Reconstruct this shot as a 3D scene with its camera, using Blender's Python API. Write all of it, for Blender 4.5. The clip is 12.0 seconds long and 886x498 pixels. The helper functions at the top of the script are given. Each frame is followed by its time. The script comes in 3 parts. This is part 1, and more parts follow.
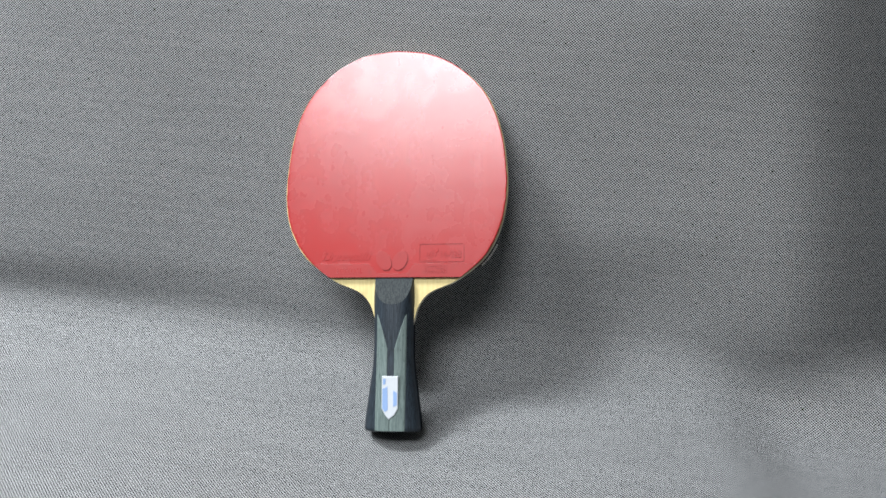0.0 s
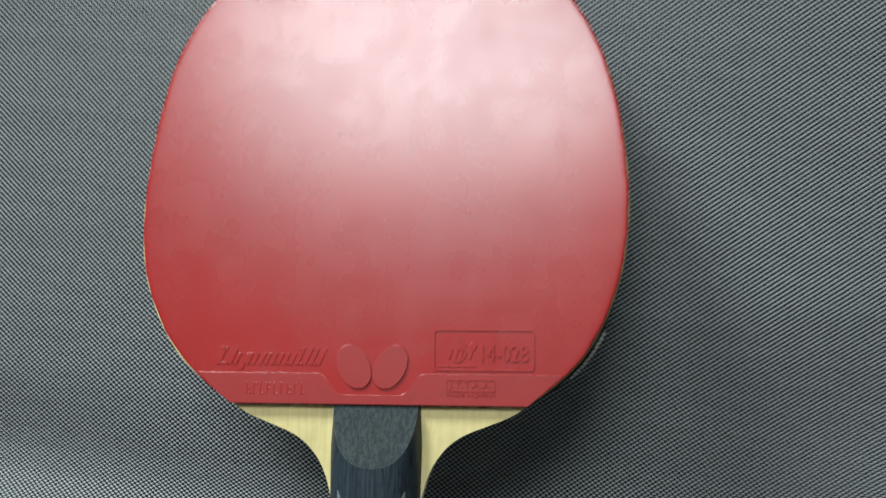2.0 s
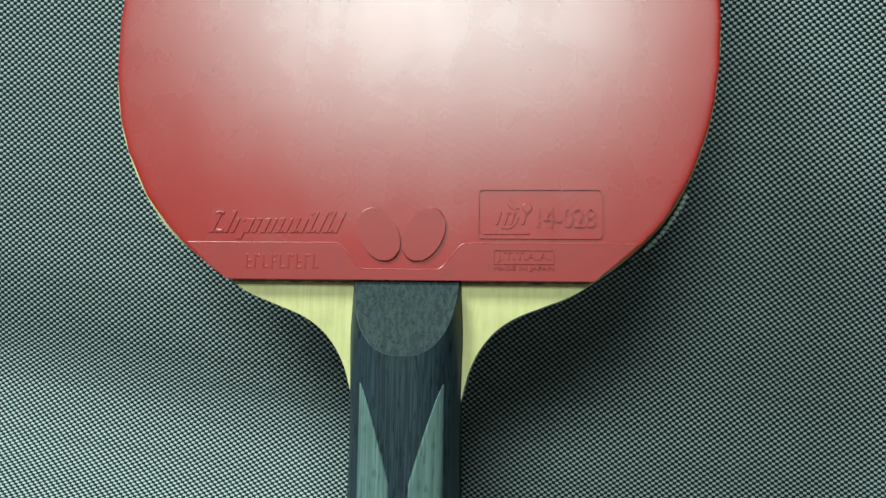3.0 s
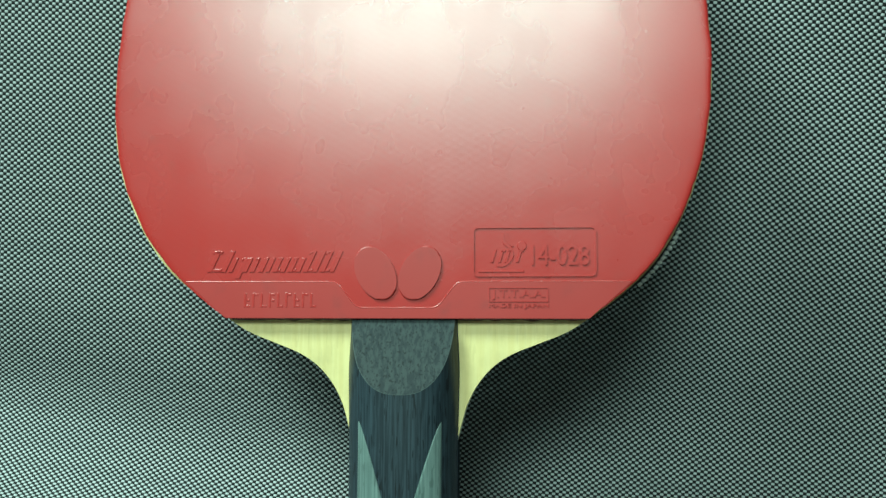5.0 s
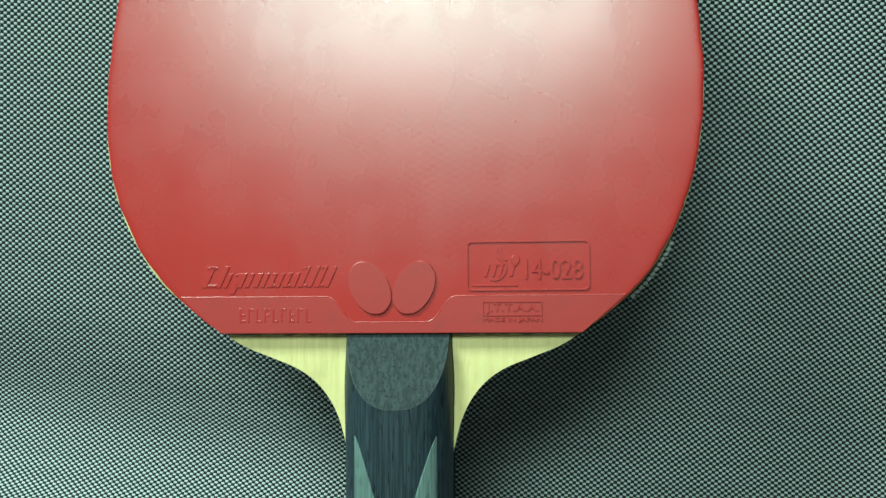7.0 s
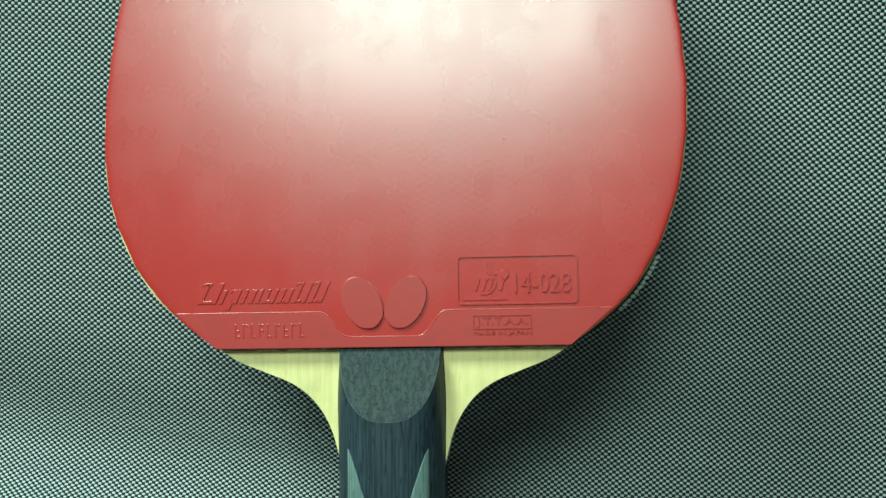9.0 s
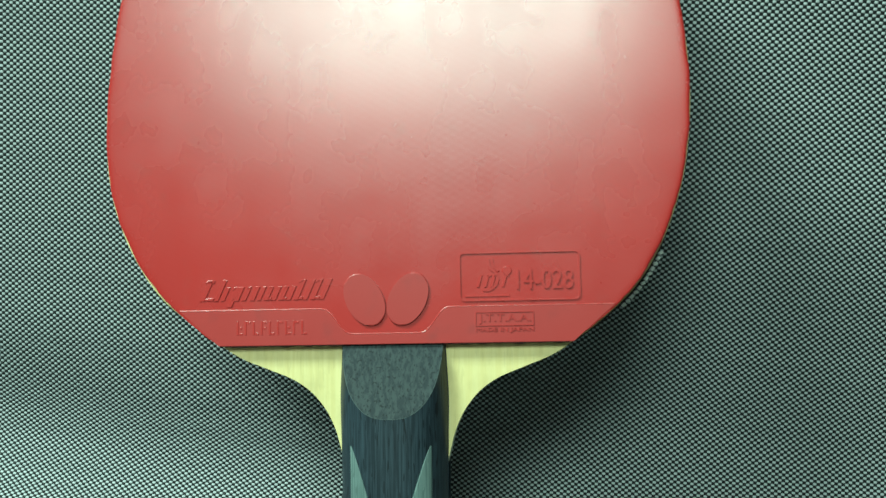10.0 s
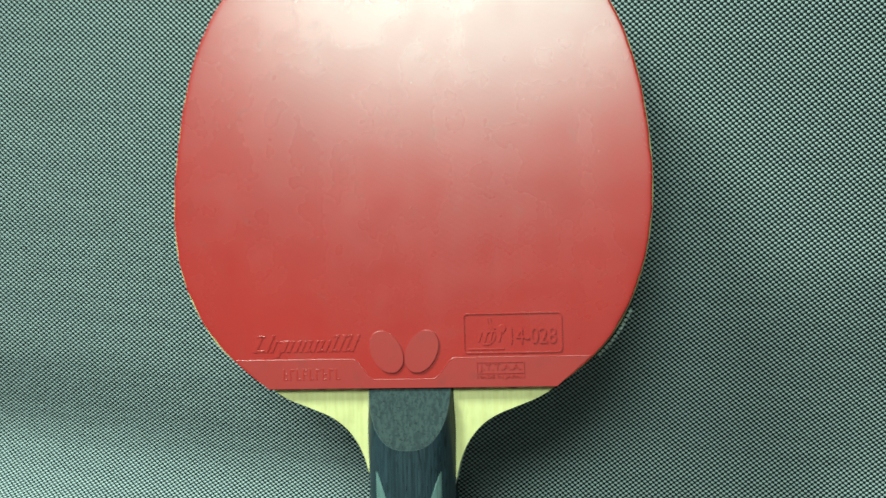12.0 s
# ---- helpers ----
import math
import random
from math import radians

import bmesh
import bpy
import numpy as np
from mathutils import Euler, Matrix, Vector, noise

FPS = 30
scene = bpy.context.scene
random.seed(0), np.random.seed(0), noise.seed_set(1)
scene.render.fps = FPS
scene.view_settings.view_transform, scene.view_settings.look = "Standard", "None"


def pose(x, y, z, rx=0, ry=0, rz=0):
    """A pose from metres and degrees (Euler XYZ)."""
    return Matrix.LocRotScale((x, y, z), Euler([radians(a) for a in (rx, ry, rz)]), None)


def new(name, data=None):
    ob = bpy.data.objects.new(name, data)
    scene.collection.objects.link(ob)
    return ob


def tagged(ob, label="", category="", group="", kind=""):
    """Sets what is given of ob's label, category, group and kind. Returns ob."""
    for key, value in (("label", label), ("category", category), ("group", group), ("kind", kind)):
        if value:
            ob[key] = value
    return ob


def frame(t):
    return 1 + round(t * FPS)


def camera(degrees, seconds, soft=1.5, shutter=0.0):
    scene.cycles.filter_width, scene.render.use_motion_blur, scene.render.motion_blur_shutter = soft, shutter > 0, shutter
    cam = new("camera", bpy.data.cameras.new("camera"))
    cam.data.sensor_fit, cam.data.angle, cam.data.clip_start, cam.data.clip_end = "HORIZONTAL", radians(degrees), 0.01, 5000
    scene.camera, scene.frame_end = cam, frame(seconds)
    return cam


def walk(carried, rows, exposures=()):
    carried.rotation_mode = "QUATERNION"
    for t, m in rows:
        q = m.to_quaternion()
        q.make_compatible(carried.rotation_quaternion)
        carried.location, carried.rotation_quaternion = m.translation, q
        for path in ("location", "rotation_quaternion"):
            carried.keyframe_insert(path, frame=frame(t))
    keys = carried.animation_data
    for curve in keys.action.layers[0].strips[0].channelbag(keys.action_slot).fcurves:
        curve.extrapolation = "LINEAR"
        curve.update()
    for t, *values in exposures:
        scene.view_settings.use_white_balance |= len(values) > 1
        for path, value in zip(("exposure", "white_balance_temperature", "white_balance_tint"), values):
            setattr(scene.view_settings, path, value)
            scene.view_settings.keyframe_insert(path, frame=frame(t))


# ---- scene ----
cam = camera(52.0, 12.0, soft=1.5, shutter=0.5)
ROWS = [
    (0.00, pose(0.1266, -0.4846, 0.3753, 63.80, 4.50, 7.74)),
    (0.50, pose(0.1132, -0.4437, 0.3605, 65.01, 4.54, 7.54)),
    (1.00, pose(0.0804, -0.3566, 0.3502, 65.35, 3.38, 5.36)),
    (1.50, pose(0.0584, -0.2564, 0.3015, 65.85, 2.32, 3.70)),
    (2.00, pose(0.0471, -0.1875, 0.2436, 66.50, 2.46, 5.21)),
    (2.50, pose(0.0306, -0.1609, 0.2036, 67.64, 1.80, 4.91)),
    (3.00, pose(0.0292, -0.1529, 0.1976, 63.75, 2.08, 4.95)),
    (5.00, pose(0.0307, -0.1498, 0.2092, 63.12, 2.72, 4.70)),
    (5.50, pose(0.0300, -0.1503, 0.2082, 63.50, 2.68, 4.47)),
    (6.00, pose(0.0312, -0.1478, 0.2119, 62.49, 2.97, 4.58)),
    (6.50, pose(0.0313, -0.1457, 0.2169, 61.40, 2.98, 4.35)),
    (8.50, pose(0.0331, -0.1481, 0.2197, 61.87, 3.44, 3.99)),
    (9.00, pose(0.0342, -0.1508, 0.2179, 63.08, 3.51, 4.02)),
    (9.50, pose(0.0334, -0.1521, 0.2162, 63.54, 3.42, 3.96)),
    (10.00, pose(0.0353, -0.1495, 0.2190, 62.48, 3.88, 4.30)),
    (10.50, pose(0.0337, -0.1483, 0.2183, 61.66, 3.48, 3.88)),
    (11.00, pose(0.0353, -0.1518, 0.2222, 60.73, 2.81, 3.75)),
    (11.50, pose(0.0456, -0.1649, 0.2508, 60.28, 3.77, 4.66)),
    (12.00, pose(0.0483, -0.1806, 0.2654, 60.94, 5.27, 5.75)),
]
EXPOSURES = [
    (0.0, 0.15, 6050, 10), (1.0, 0.05, 6050, 10), (1.5, 0.05, 6050, 6), (2.0, -0.4, 5800, -1), (2.5, -0.68, 5500, -14), (3.0, -0.30, 5400, -27),
    (5.0, -0.08, 5400, -37), (10.0, -0.04, 5450, -38), (11.0, -0.05, 5450, -38), (11.5, 0.05, 5450, -38), (12.0, 0.05, 5450, -38),
]
walk(cam, ROWS, EXPOSURES)

# ---- world and light ----
world = bpy.data.worlds.new("world")
scene.world = world
world.use_nodes = True
world.node_tree.nodes["Background"].inputs["Color"].default_value = (0.5, 0.55, 0.62, 1)
world.node_tree.nodes["Background"].inputs["Strength"].default_value = 0.02

FLOOR_Z, CEILING_Z = -0.43, 1.97
LAMPS = [(-0.22, -1.11, 1.0, 0.60, 46.0), (-0.98, 0.08, 0.66, 0.46, 78.0)]  # x, y, width, depth, watts
for x, y, width, depth, watts in LAMPS:
    lamp_data = bpy.data.lights.new("ceiling_lamp_light", "AREA")
    lamp_data.shape, lamp_data.size, lamp_data.size_y = "RECTANGLE", width, depth
    lamp_data.energy, lamp_data.color = watts, (1.0, 0.98, 0.95)
    new("ceiling_lamp_light", lamp_data).matrix_world = pose(x, y, CEILING_Z - 0.075)


# ---- materials ----
def material(name):
    m = bpy.data.materials.new(name)
    m.use_nodes = True
    nt = m.node_tree
    return m, nt, nt.nodes["Principled BSDF"]


def node(nt, kind, **values):
    n = nt.nodes.new(kind)
    for key, value in values.items():
        if key in n.inputs:
            n.inputs[key].default_value = value
    return n


def math_node(nt, operation, a, b=None):
    n = nt.nodes.new("ShaderNodeMath")
    n.operation = operation
    for slot, value in ((0, a), (1, b)):
        if value is None:
            continue
        if isinstance(value, (int, float)):
            n.inputs[slot].default_value = value
        else:
            nt.links.new(value, n.inputs[slot])
    return n.outputs[0]


def mix(nt, factor, a, b, blend="MIX"):
    n = nt.nodes.new("ShaderNodeMix")
    n.data_type, n.blend_type = "RGBA", blend
    for slot, value in ((0, factor), (6, a), (7, b)):
        if isinstance(value, (int, float)):
            n.inputs[slot].default_value = value
        elif isinstance(value, tuple):
            n.inputs[slot].default_value = (*value, 1)
        else:
            nt.links.new(value, n.inputs[slot])
    return n.outputs[2]


def ramp(nt, value, low, high):
    n = nt.nodes.new("ShaderNodeMapRange")
    n.interpolation_type = "SMOOTHSTEP"
    nt.links.new(value, n.inputs[0])
    n.inputs[1].default_value, n.inputs[2].default_value = low, high
    return n.outputs[0]


def mapped(nt, scale, output="Object", turn=0.0):
    c = nt.nodes.new("ShaderNodeTexCoord")
    m = nt.nodes.new("ShaderNodeMapping")
    m.inputs["Scale"].default_value = scale
    m.inputs["Rotation"].default_value = (0, 0, radians(turn))
    nt.links.new(c.outputs[output], m.inputs[0])
    return m.outputs[0]


def noise_at(nt, where, scale, detail=3.0, rough=0.5):
    n = node(nt, "ShaderNodeTexNoise", Scale=scale, Detail=detail, Roughness=rough)
    nt.links.new(where, n.inputs["Vector"])
    return n.outputs["Fac"]


def bump(nt, shader, height, distance, strength=1.0):
    b = node(nt, "ShaderNodeBump", Strength=strength, Distance=distance)
    nt.links.new(height, b.inputs["Height"])
    nt.links.new(b.outputs[0], shader.inputs["Normal"])


def woven_fabric():
    """A plain weave of pale and near-black yarns, about one millimetre each."""
    m, nt, s = material("woven_fabric")
    uv = mapped(nt, (1, 1, 1), "UV", WEAVE_TURN)
    x = nt.nodes.new("ShaderNodeSeparateXYZ")
    wob = node(nt, "ShaderNodeTexNoise", Scale=90.0, Detail=2.0)
    nt.links.new(uv, wob.inputs["Vector"])
    shift = nt.nodes.new("ShaderNodeVectorMath")
    shift.operation = "MULTIPLY_ADD"
    nt.links.new(wob.outputs["Color"], shift.inputs[0])
    shift.inputs[1].default_value = (0.0003, 0.0003, 0)
    nt.links.new(uv, shift.inputs[2])
    nt.links.new(shift.outputs[0], x.inputs[0])
    a = math_node(nt, "SINE", math_node(nt, "MULTIPLY", x.outputs[0], math.pi / YARN_X))
    b = math_node(nt, "SINE", math_node(nt, "MULTIPLY", x.outputs[1], math.pi / YARN_Y))
    checks = math_node(nt, "MULTIPLY", a, b)
    pale = math_node(nt, "MULTIPLY", ramp(nt, checks, -0.12, 0.32), ramp(nt, math_node(nt, "ABSOLUTE", b), 0.0, 0.50))
    fibre = noise_at(nt, uv, 2600.0, 2.0)
    light = mix(nt, fibre, PALE_LOW, PALE_HIGH)
    along = nt.nodes.new("ShaderNodeVectorMath")
    along.operation = "MULTIPLY"
    nt.links.new(uv, along.inputs[0])
    along.inputs[1].default_value = (9, 240, 1)
    slub = noise_at(nt, along.outputs[0], 1.0, 3.0)
    light = mix(nt, math_node(nt, "MULTIPLY", ramp(nt, slub, 0.35, 0.65), 0.17), light, (0.20, 0.215, 0.225))
    colour = mix(nt, pale, DARK_YARN, light)
    nt.links.new(colour, s.inputs["Base Color"])
    s.inputs["Roughness"].default_value = 0.75
    s.inputs["Specular IOR Level"].default_value = 0.2
    s.inputs["Sheen Weight"].default_value = 0.06
    s.inputs["Sheen Roughness"].default_value = 0.5
    height = math_node(nt, "ADD", math_node(nt, "ABSOLUTE", checks), math_node(nt, "MULTIPLY", pale, 0.8))
    bump(nt, s, height, 0.0002, 0.5)
    return m


def rubber_material(name, colour, deep, rough, pips=True, gloss=0.4):
    m, nt, s = material(name)
    where = mapped(nt, (1, 1, 1))
    cloud = noise_at(nt, where, 22.0, 4.0)
    grime = noise_at(nt, where, 160.0, 4.0)
    base = mix(nt, ramp(nt, cloud, 0.3, 0.75), colour, deep)
    base = mix(nt, math_node(nt, "MULTIPLY", ramp(nt, grime, 0.55, 0.8), 0.18), base, (0.22, 0.06, 0.05) if pips else (0.03, 0.03, 0.03))
    nt.links.new(base, s.inputs["Base Color"])
    smear = noise_at(nt, where, 75.0, 3.0)
    uneven = math_node(nt, "ADD", math_node(nt, "MULTIPLY", cloud, 0.10), math_node(nt, "MULTIPLY", smear, 0.10))
    wiped = noise_at(nt, mapped(nt, (150, 1, 7)), 1.0, 3.0)
    uneven = math_node(nt, "ADD", uneven, math_node(nt, "MULTIPLY", wiped, 0.035))
    nt.links.new(math_node(nt, "ADD", uneven, rough - 0.118), s.inputs["Roughness"])
    s.inputs["Specular IOR Level"].default_value = gloss
    fine = noise_at(nt, where, 1500.0, 2.0)
    height = math_node(nt, "MULTIPLY", fine, 0.25)
    if pips:
        xyz = nt.nodes.new("ShaderNodeSeparateXYZ")
        nt.links.new(where, xyz.inputs[0])
        p = 0.00205
        a = math_node(nt, "COSINE", math_node(nt, "MULTIPLY", xyz.outputs[0], 2 * math.pi / (p * 1.73)))
        b = math_node(nt, "COSINE", math_node(nt, "MULTIPLY", xyz.outputs[2], 2 * math.pi / p))
        height = math_node(nt, "ADD", height, math_node(nt, "MULTIPLY", math_node(nt, "MULTIPLY", a, b), 0.07))
        wave = noise_at(nt, where, 60.0, 2.0)
        height = math_node(nt, "ADD", height, math_node(nt, "MULTIPLY", wave, 1.2))
    bump(nt, s, height, 0.00004, 0.6)
    return m


def grained(name, dark, pale, across, along, rough, depth, pores=0.0, pore_colour=(0.01, 0.01, 0.01), pore_size=(2500, 2500, 1500), blotch=0.0):
    """Straight-grained wood: the grain runs along the local z axis."""
    m, nt, s = material(name)
    streak = noise_at(nt, mapped(nt, (across, across, along)), 1.0, 5.0, 0.65)
    wide = noise_at(nt, mapped(nt, (across * 0.12, across * 0.12, along * 0.5)), 1.0, 2.0)
    f = math_node(nt, "ADD", math_node(nt, "MULTIPLY", ramp(nt, streak, 0.40, 0.60), 0.7), math_node(nt, "MULTIPLY", wide, 0.3))
    colour = mix(nt, f, dark, pale)
    if pores:
        spots = noise_at(nt, mapped(nt, pore_size), 1.0, 0.0)
        colour = mix(nt, math_node(nt, "MULTIPLY", ramp(nt, spots, 0.67, 0.70), pores), colour, pore_colour)
    if blotch:
        stain = noise_at(nt, mapped(nt, (130, 130, 90)), 1.0, 4.0, 0.6)
        colour = mix(nt, math_node(nt, "MULTIPLY", ramp(nt, stain, 0.45, 0.75), blotch), colour, tuple(0.5 * c for c in dark))
    nt.links.new(colour, s.inputs["Base Color"])
    s.inputs["Roughness"].default_value = rough
    s.inputs["Specular IOR Level"].default_value = 0.3
    bump(nt, s, streak, depth, 0.6)
    return m


def plain(name, colour, rough, metal=0.0, grain=300.0, vary=0.15, depth=0.00005):
    m, nt, s = material(name)
    where = mapped(nt, (1, 1, 1))
    fine = noise_at(nt, where, grain, 4.0)
    wide = noise_at(nt, where, grain * 0.06, 3.0)
    low = tuple(c * (1 - vary) for c in colour)
    base = mix(nt, ramp(nt, wide, 0.3, 0.7), colour, low)
    nt.links.new(mix(nt, math_node(nt, "MULTIPLY", fine, 0.5), base, low), s.inputs["Base Color"])
    s.inputs["Roughness"].default_value, s.inputs["Metallic"].default_value = rough, metal
    bump(nt, s, fine, depth, 0.4)
    return m


WEAVE_TURN, YARN_X, YARN_Y = 7.0, 0.00105, 0.00090
PALE_LOW, PALE_HIGH, DARK_YARN = (0.37, 0.385, 0.39), (0.54, 0.555, 0.56), (0.005, 0.006, 0.006)
FABRIC = woven_fabric()
RED = rubber_material("red_rubber", (0.35, 0.019, 0.018), (0.31, 0.016, 0.016), 0.275, gloss=0.82)
RED_MATT = rubber_material("matt_red_rubber", (0.32, 0.027, 0.026), (0.29, 0.023, 0.022), 0.38, False, 0.45)
RED_SPONGE = plain("red_sponge", (0.22, 0.02, 0.02), 0.85, grain=900)
GLUE = plain("dark_glue", (0.075, 0.018, 0.014), 0.4, grain=900)
BLACK = rubber_material("black_rubber", (0.012, 0.012, 0.013), (0.02, 0.02, 0.021), 0.45, False)
BLADE_WOOD = grained("pale_blade_wood", (0.635, 0.52, 0.225), (0.70, 0.595, 0.285), 700, 30, 0.5, 0.00004, 0.12, (0.33, 0.23, 0.09), (1500, 1500, 220), 0.30)
BLADE_EDGE = plain("blade_edge", (0.80, 0.74, 0.58), 0.7, grain=700)
DARK_WOOD = grained("blue_black_wood", (0.0075, 0.0115, 0.0165), (0.034, 0.047, 0.060), 3000, 60, 0.45, 0.00005, 0.8, (0.003, 0.004, 0.006), (2200, 2200, 260), 0.3)
CUT_WOOD = grained("slate_cut_wood", (0.013, 0.018, 0.022), (0.041, 0.051, 0.051), 1000, 18, 0.75, 0.00003, 0.7, (0.005, 0.006, 0.007), (2300, 2300, 1300))
GREEN_WOOD = grained("grey_green_wood", (0.090, 0.122, 0.116), (0.175, 0.222, 0.210), 1700, 30, 0.36, 0.00005, 0.4, (0.04, 0.06, 0.055), (1600, 1600, 300), 0.25)
CUT_EDGE = plain("pale_cut_edge", (0.055, 0.072, 0.070), 0.6)
SILVER = plain("silver_foil", (0.66, 0.70, 0.74), 0.32, 0.25, grain=400)
BLUE_FOIL = plain("blue_foil", (0.33, 0.48, 0.78), 0.3, 0.3, grain=400)
PALE_MARK = plain("pale_mark", (0.80, 0.80, 0.77), 0.6)
WALL_PAINT = plain("wall_paint", (0.12, 0.118, 0.112), 0.9, grain=60, depth=0.0004)
CEILING_PAINT = plain("ceiling_paint", (0.30, 0.30, 0.295), 0.9, grain=60, depth=0.0004)
FLOOR_WOOD = grained("floor_boards", (0.07, 0.045, 0.028), (0.14, 0.095, 0.06), 60, 3, 0.5, 0.0005)
WHITE_METAL = plain("white_lamp_metal", (0.75, 0.75, 0.75), 0.4)
DARK_FOOT = plain("dark_plastic", (0.03, 0.03, 0.03), 0.5)
DIFFUSER, _nt, _s = material("lamp_diffuser")
_s.inputs["Base Color"].default_value = (0.85, 0.85, 0.83, 1)
_s.inputs["Roughness"].default_value = 0.6


# ---- building helpers ----
def part(name, bm, mat, parent=None, label="", smooth=True):
    me = bpy.data.meshes.new(name)
    bmesh.ops.recalc_face_normals(bm, faces=bm.faces[:])
    bm.to_mesh(me)
    bm.free()
    for p in me.polygons:
        p.use_smooth = smooth
    for one in mat if isinstance(mat, (list, tuple)) else (mat,):
        me.materials.append(one)
    ob = new(name, me)
    ob.parent = parent
    if label:
        tagged(ob, label)
    return ob


def box(bm, x0, x1, y0, y1, z0, z1, bevel=0.0, segments=2):
    made = bmesh.ops.create_cube(bm, size=1.0, matrix=Matrix.LocRotScale(((x0 + x1) / 2, (y0 + y1) / 2, (z0 + z1) / 2), None, (x1 - x0, y1 - y0, z1 - z0)))
    if bevel:
        edges = list({e for v in made["verts"] for e in v.link_edges})
        bmesh.ops.bevel(bm, geom=edges, offset=bevel, segments=segments, profile=0.5, affect="EDGES")
    return bm


def prism(bm, outline, y0, y1, bevel=0.0, segments=2):
    """A flat plate with the outline (u, v) between the depths y0 (front) and y1; bevel rounds its front rim."""
    front = [bm.verts.new((u, y0, v)) for u, v in outline]
    back = [bm.verts.new((u, y1, v)) for u, v in outline]
    n = len(outline)
    top = bm.faces.new(front)
    bm.faces.new(back[::-1])
    for i in range(n):
        bm.faces.new((front[i], back[i], back[(i + 1) % n], front[(i + 1) % n]))
    if bevel:
        bmesh.ops.bevel(bm, geom=list(top.edges), offset=bevel, segments=segments, profile=0.5, affect="EDGES")
    return bm


def spline(points, steps=10):
    """A smooth open curve through a few control points."""
    p = [np.array(q, float) for q in points]
    p = [2 * p[0] - p[1], *p, 2 * p[-1] - p[-2]]
    out = []
    for i in range(1, len(p) - 2):
        for k in range(steps):
            t = k / steps
            a, b, c, d = p[i - 1 : i + 3]
            out.append(tuple(0.5 * (2 * b + (c - a) * t + (2 * a - 5 * b + 4 * c - d) * t * t + (3 * b - a - 3 * c + d) * t ** 3)))
    out.append(tuple(p[-2]))
    return out


def smoothstep(x, a, b):
    t = min(1.0, max(0.0, (x - a) / (b - a)))
    return t * t * (3 - 2 * t)


# ---- the room ----
def slab(name, x0, x1, y0, y1, z0, z1, mat, label):
    ob = part(name, box(bmesh.new(), x0, x1, y0, y1, z0, z1), mat, None, "", False)
    return tagged(ob, label, name.split("_")[0], kind="structure")


slab("floor", -2.1, 2.1, -2.7, 1.0, FLOOR_Z - 0.1, FLOOR_Z, FLOOR_WOOD, "brown wooden floor under the sofa")
slab("ceiling", -2.1, 2.1, -2.7, 1.0, CEILING_Z, CEILING_Z + 0.1, CEILING_PAINT, "plain grey painted ceiling")
slab("wall_north", -2.1, 2.1, 0.9, 1.0, FLOOR_Z, CEILING_Z, WALL_PAINT, "plain dark wall behind the sofa")
slab("wall_south", -2.1, 2.1, -2.7, -2.6, FLOOR_Z, CEILING_Z, WALL_PAINT, "plain dark painted wall")
slab("wall_west", -2.1, -2.0, -2.6, 0.9, FLOOR_Z, CEILING_Z, WALL_PAINT, "plain dark painted wall")
slab("wall_east", 2.0, 2.1, -2.6, 0.9, FLOOR_Z, CEILING_Z, WALL_PAINT, "plain dark painted wall")


def ceiling_light(x, y, width, depth):
    thing = tagged(new("ceiling_light"), "rectangular white ceiling light with a flat diffuser", "ceiling light", "ceiling lights")
    thing.matrix_world = pose(x, y, CEILING_Z)
    a, b = width / 2 + 0.05, depth / 2 + 0.05
    bm = bmesh.new()
    for x0, x1, y0, y1 in ((-a, -a + 0.03, -b, b), (a - 0.03, a, -b, b), (-a + 0.03, a - 0.03, -b, -b + 0.03), (-a + 0.03, a - 0.03, b - 0.03, b)):
        box(bm, x0, x1, y0, y1, -0.07, 0.0, 0.004)
    part("frame", bm, WHITE_METAL, thing, "white metal frame")
    part("diffuser", box(bmesh.new(), -a + 0.032, a - 0.032, -b + 0.032, b - 0.032, -0.064, -0.056), DIFFUSER, thing, "white translucent panel")


for x, y, width, depth, watts in LAMPS:
    ceiling_light(x, y, width, depth)

# ---- the sofa ----
LEAN = radians(18.5)
FILLET = 0.045


def seat_z(x):
    """The seat rises to one side of the handle and sinks at the other."""
    z = 0.11 * (math.sqrt(x * x + 0.0025) - 0.05) - 0.11 * x
    z -= 0.065 * (math.hypot(x + 0.13, 0.04) - (x + 0.13))
    side = min(x, 0.36) - 0.16
    return z - 0.06 * (math.hypot(side, 0.04) + side)


def crease_y(x):
    return 0.064 + math.tan(LEAN) * seat_z(x)


def profile(s, x):
    """A point (y, z) and the inward normal of the cover at the arc length s from the crease; s > 0 goes up the back."""
    bend = math.pi / 2 - LEAN
    reach = FILLET * math.tan(bend / 2)
    yc = crease_y(x)
    zc = seat_z(x)
    if s < -reach:
        return yc + s, zc, 0.0, 1.0
    if s > reach:
        return yc + s * math.sin(LEAN), zc + s * math.cos(LEAN), -math.cos(LEAN), math.sin(LEAN)
    angle = (s + reach) / (2 * reach) * bend
    y = yc - reach + FILLET * math.sin(angle)
    z = zc + FILLET * (1 - math.cos(angle))
    return y, z, -math.sin(angle), math.cos(angle)


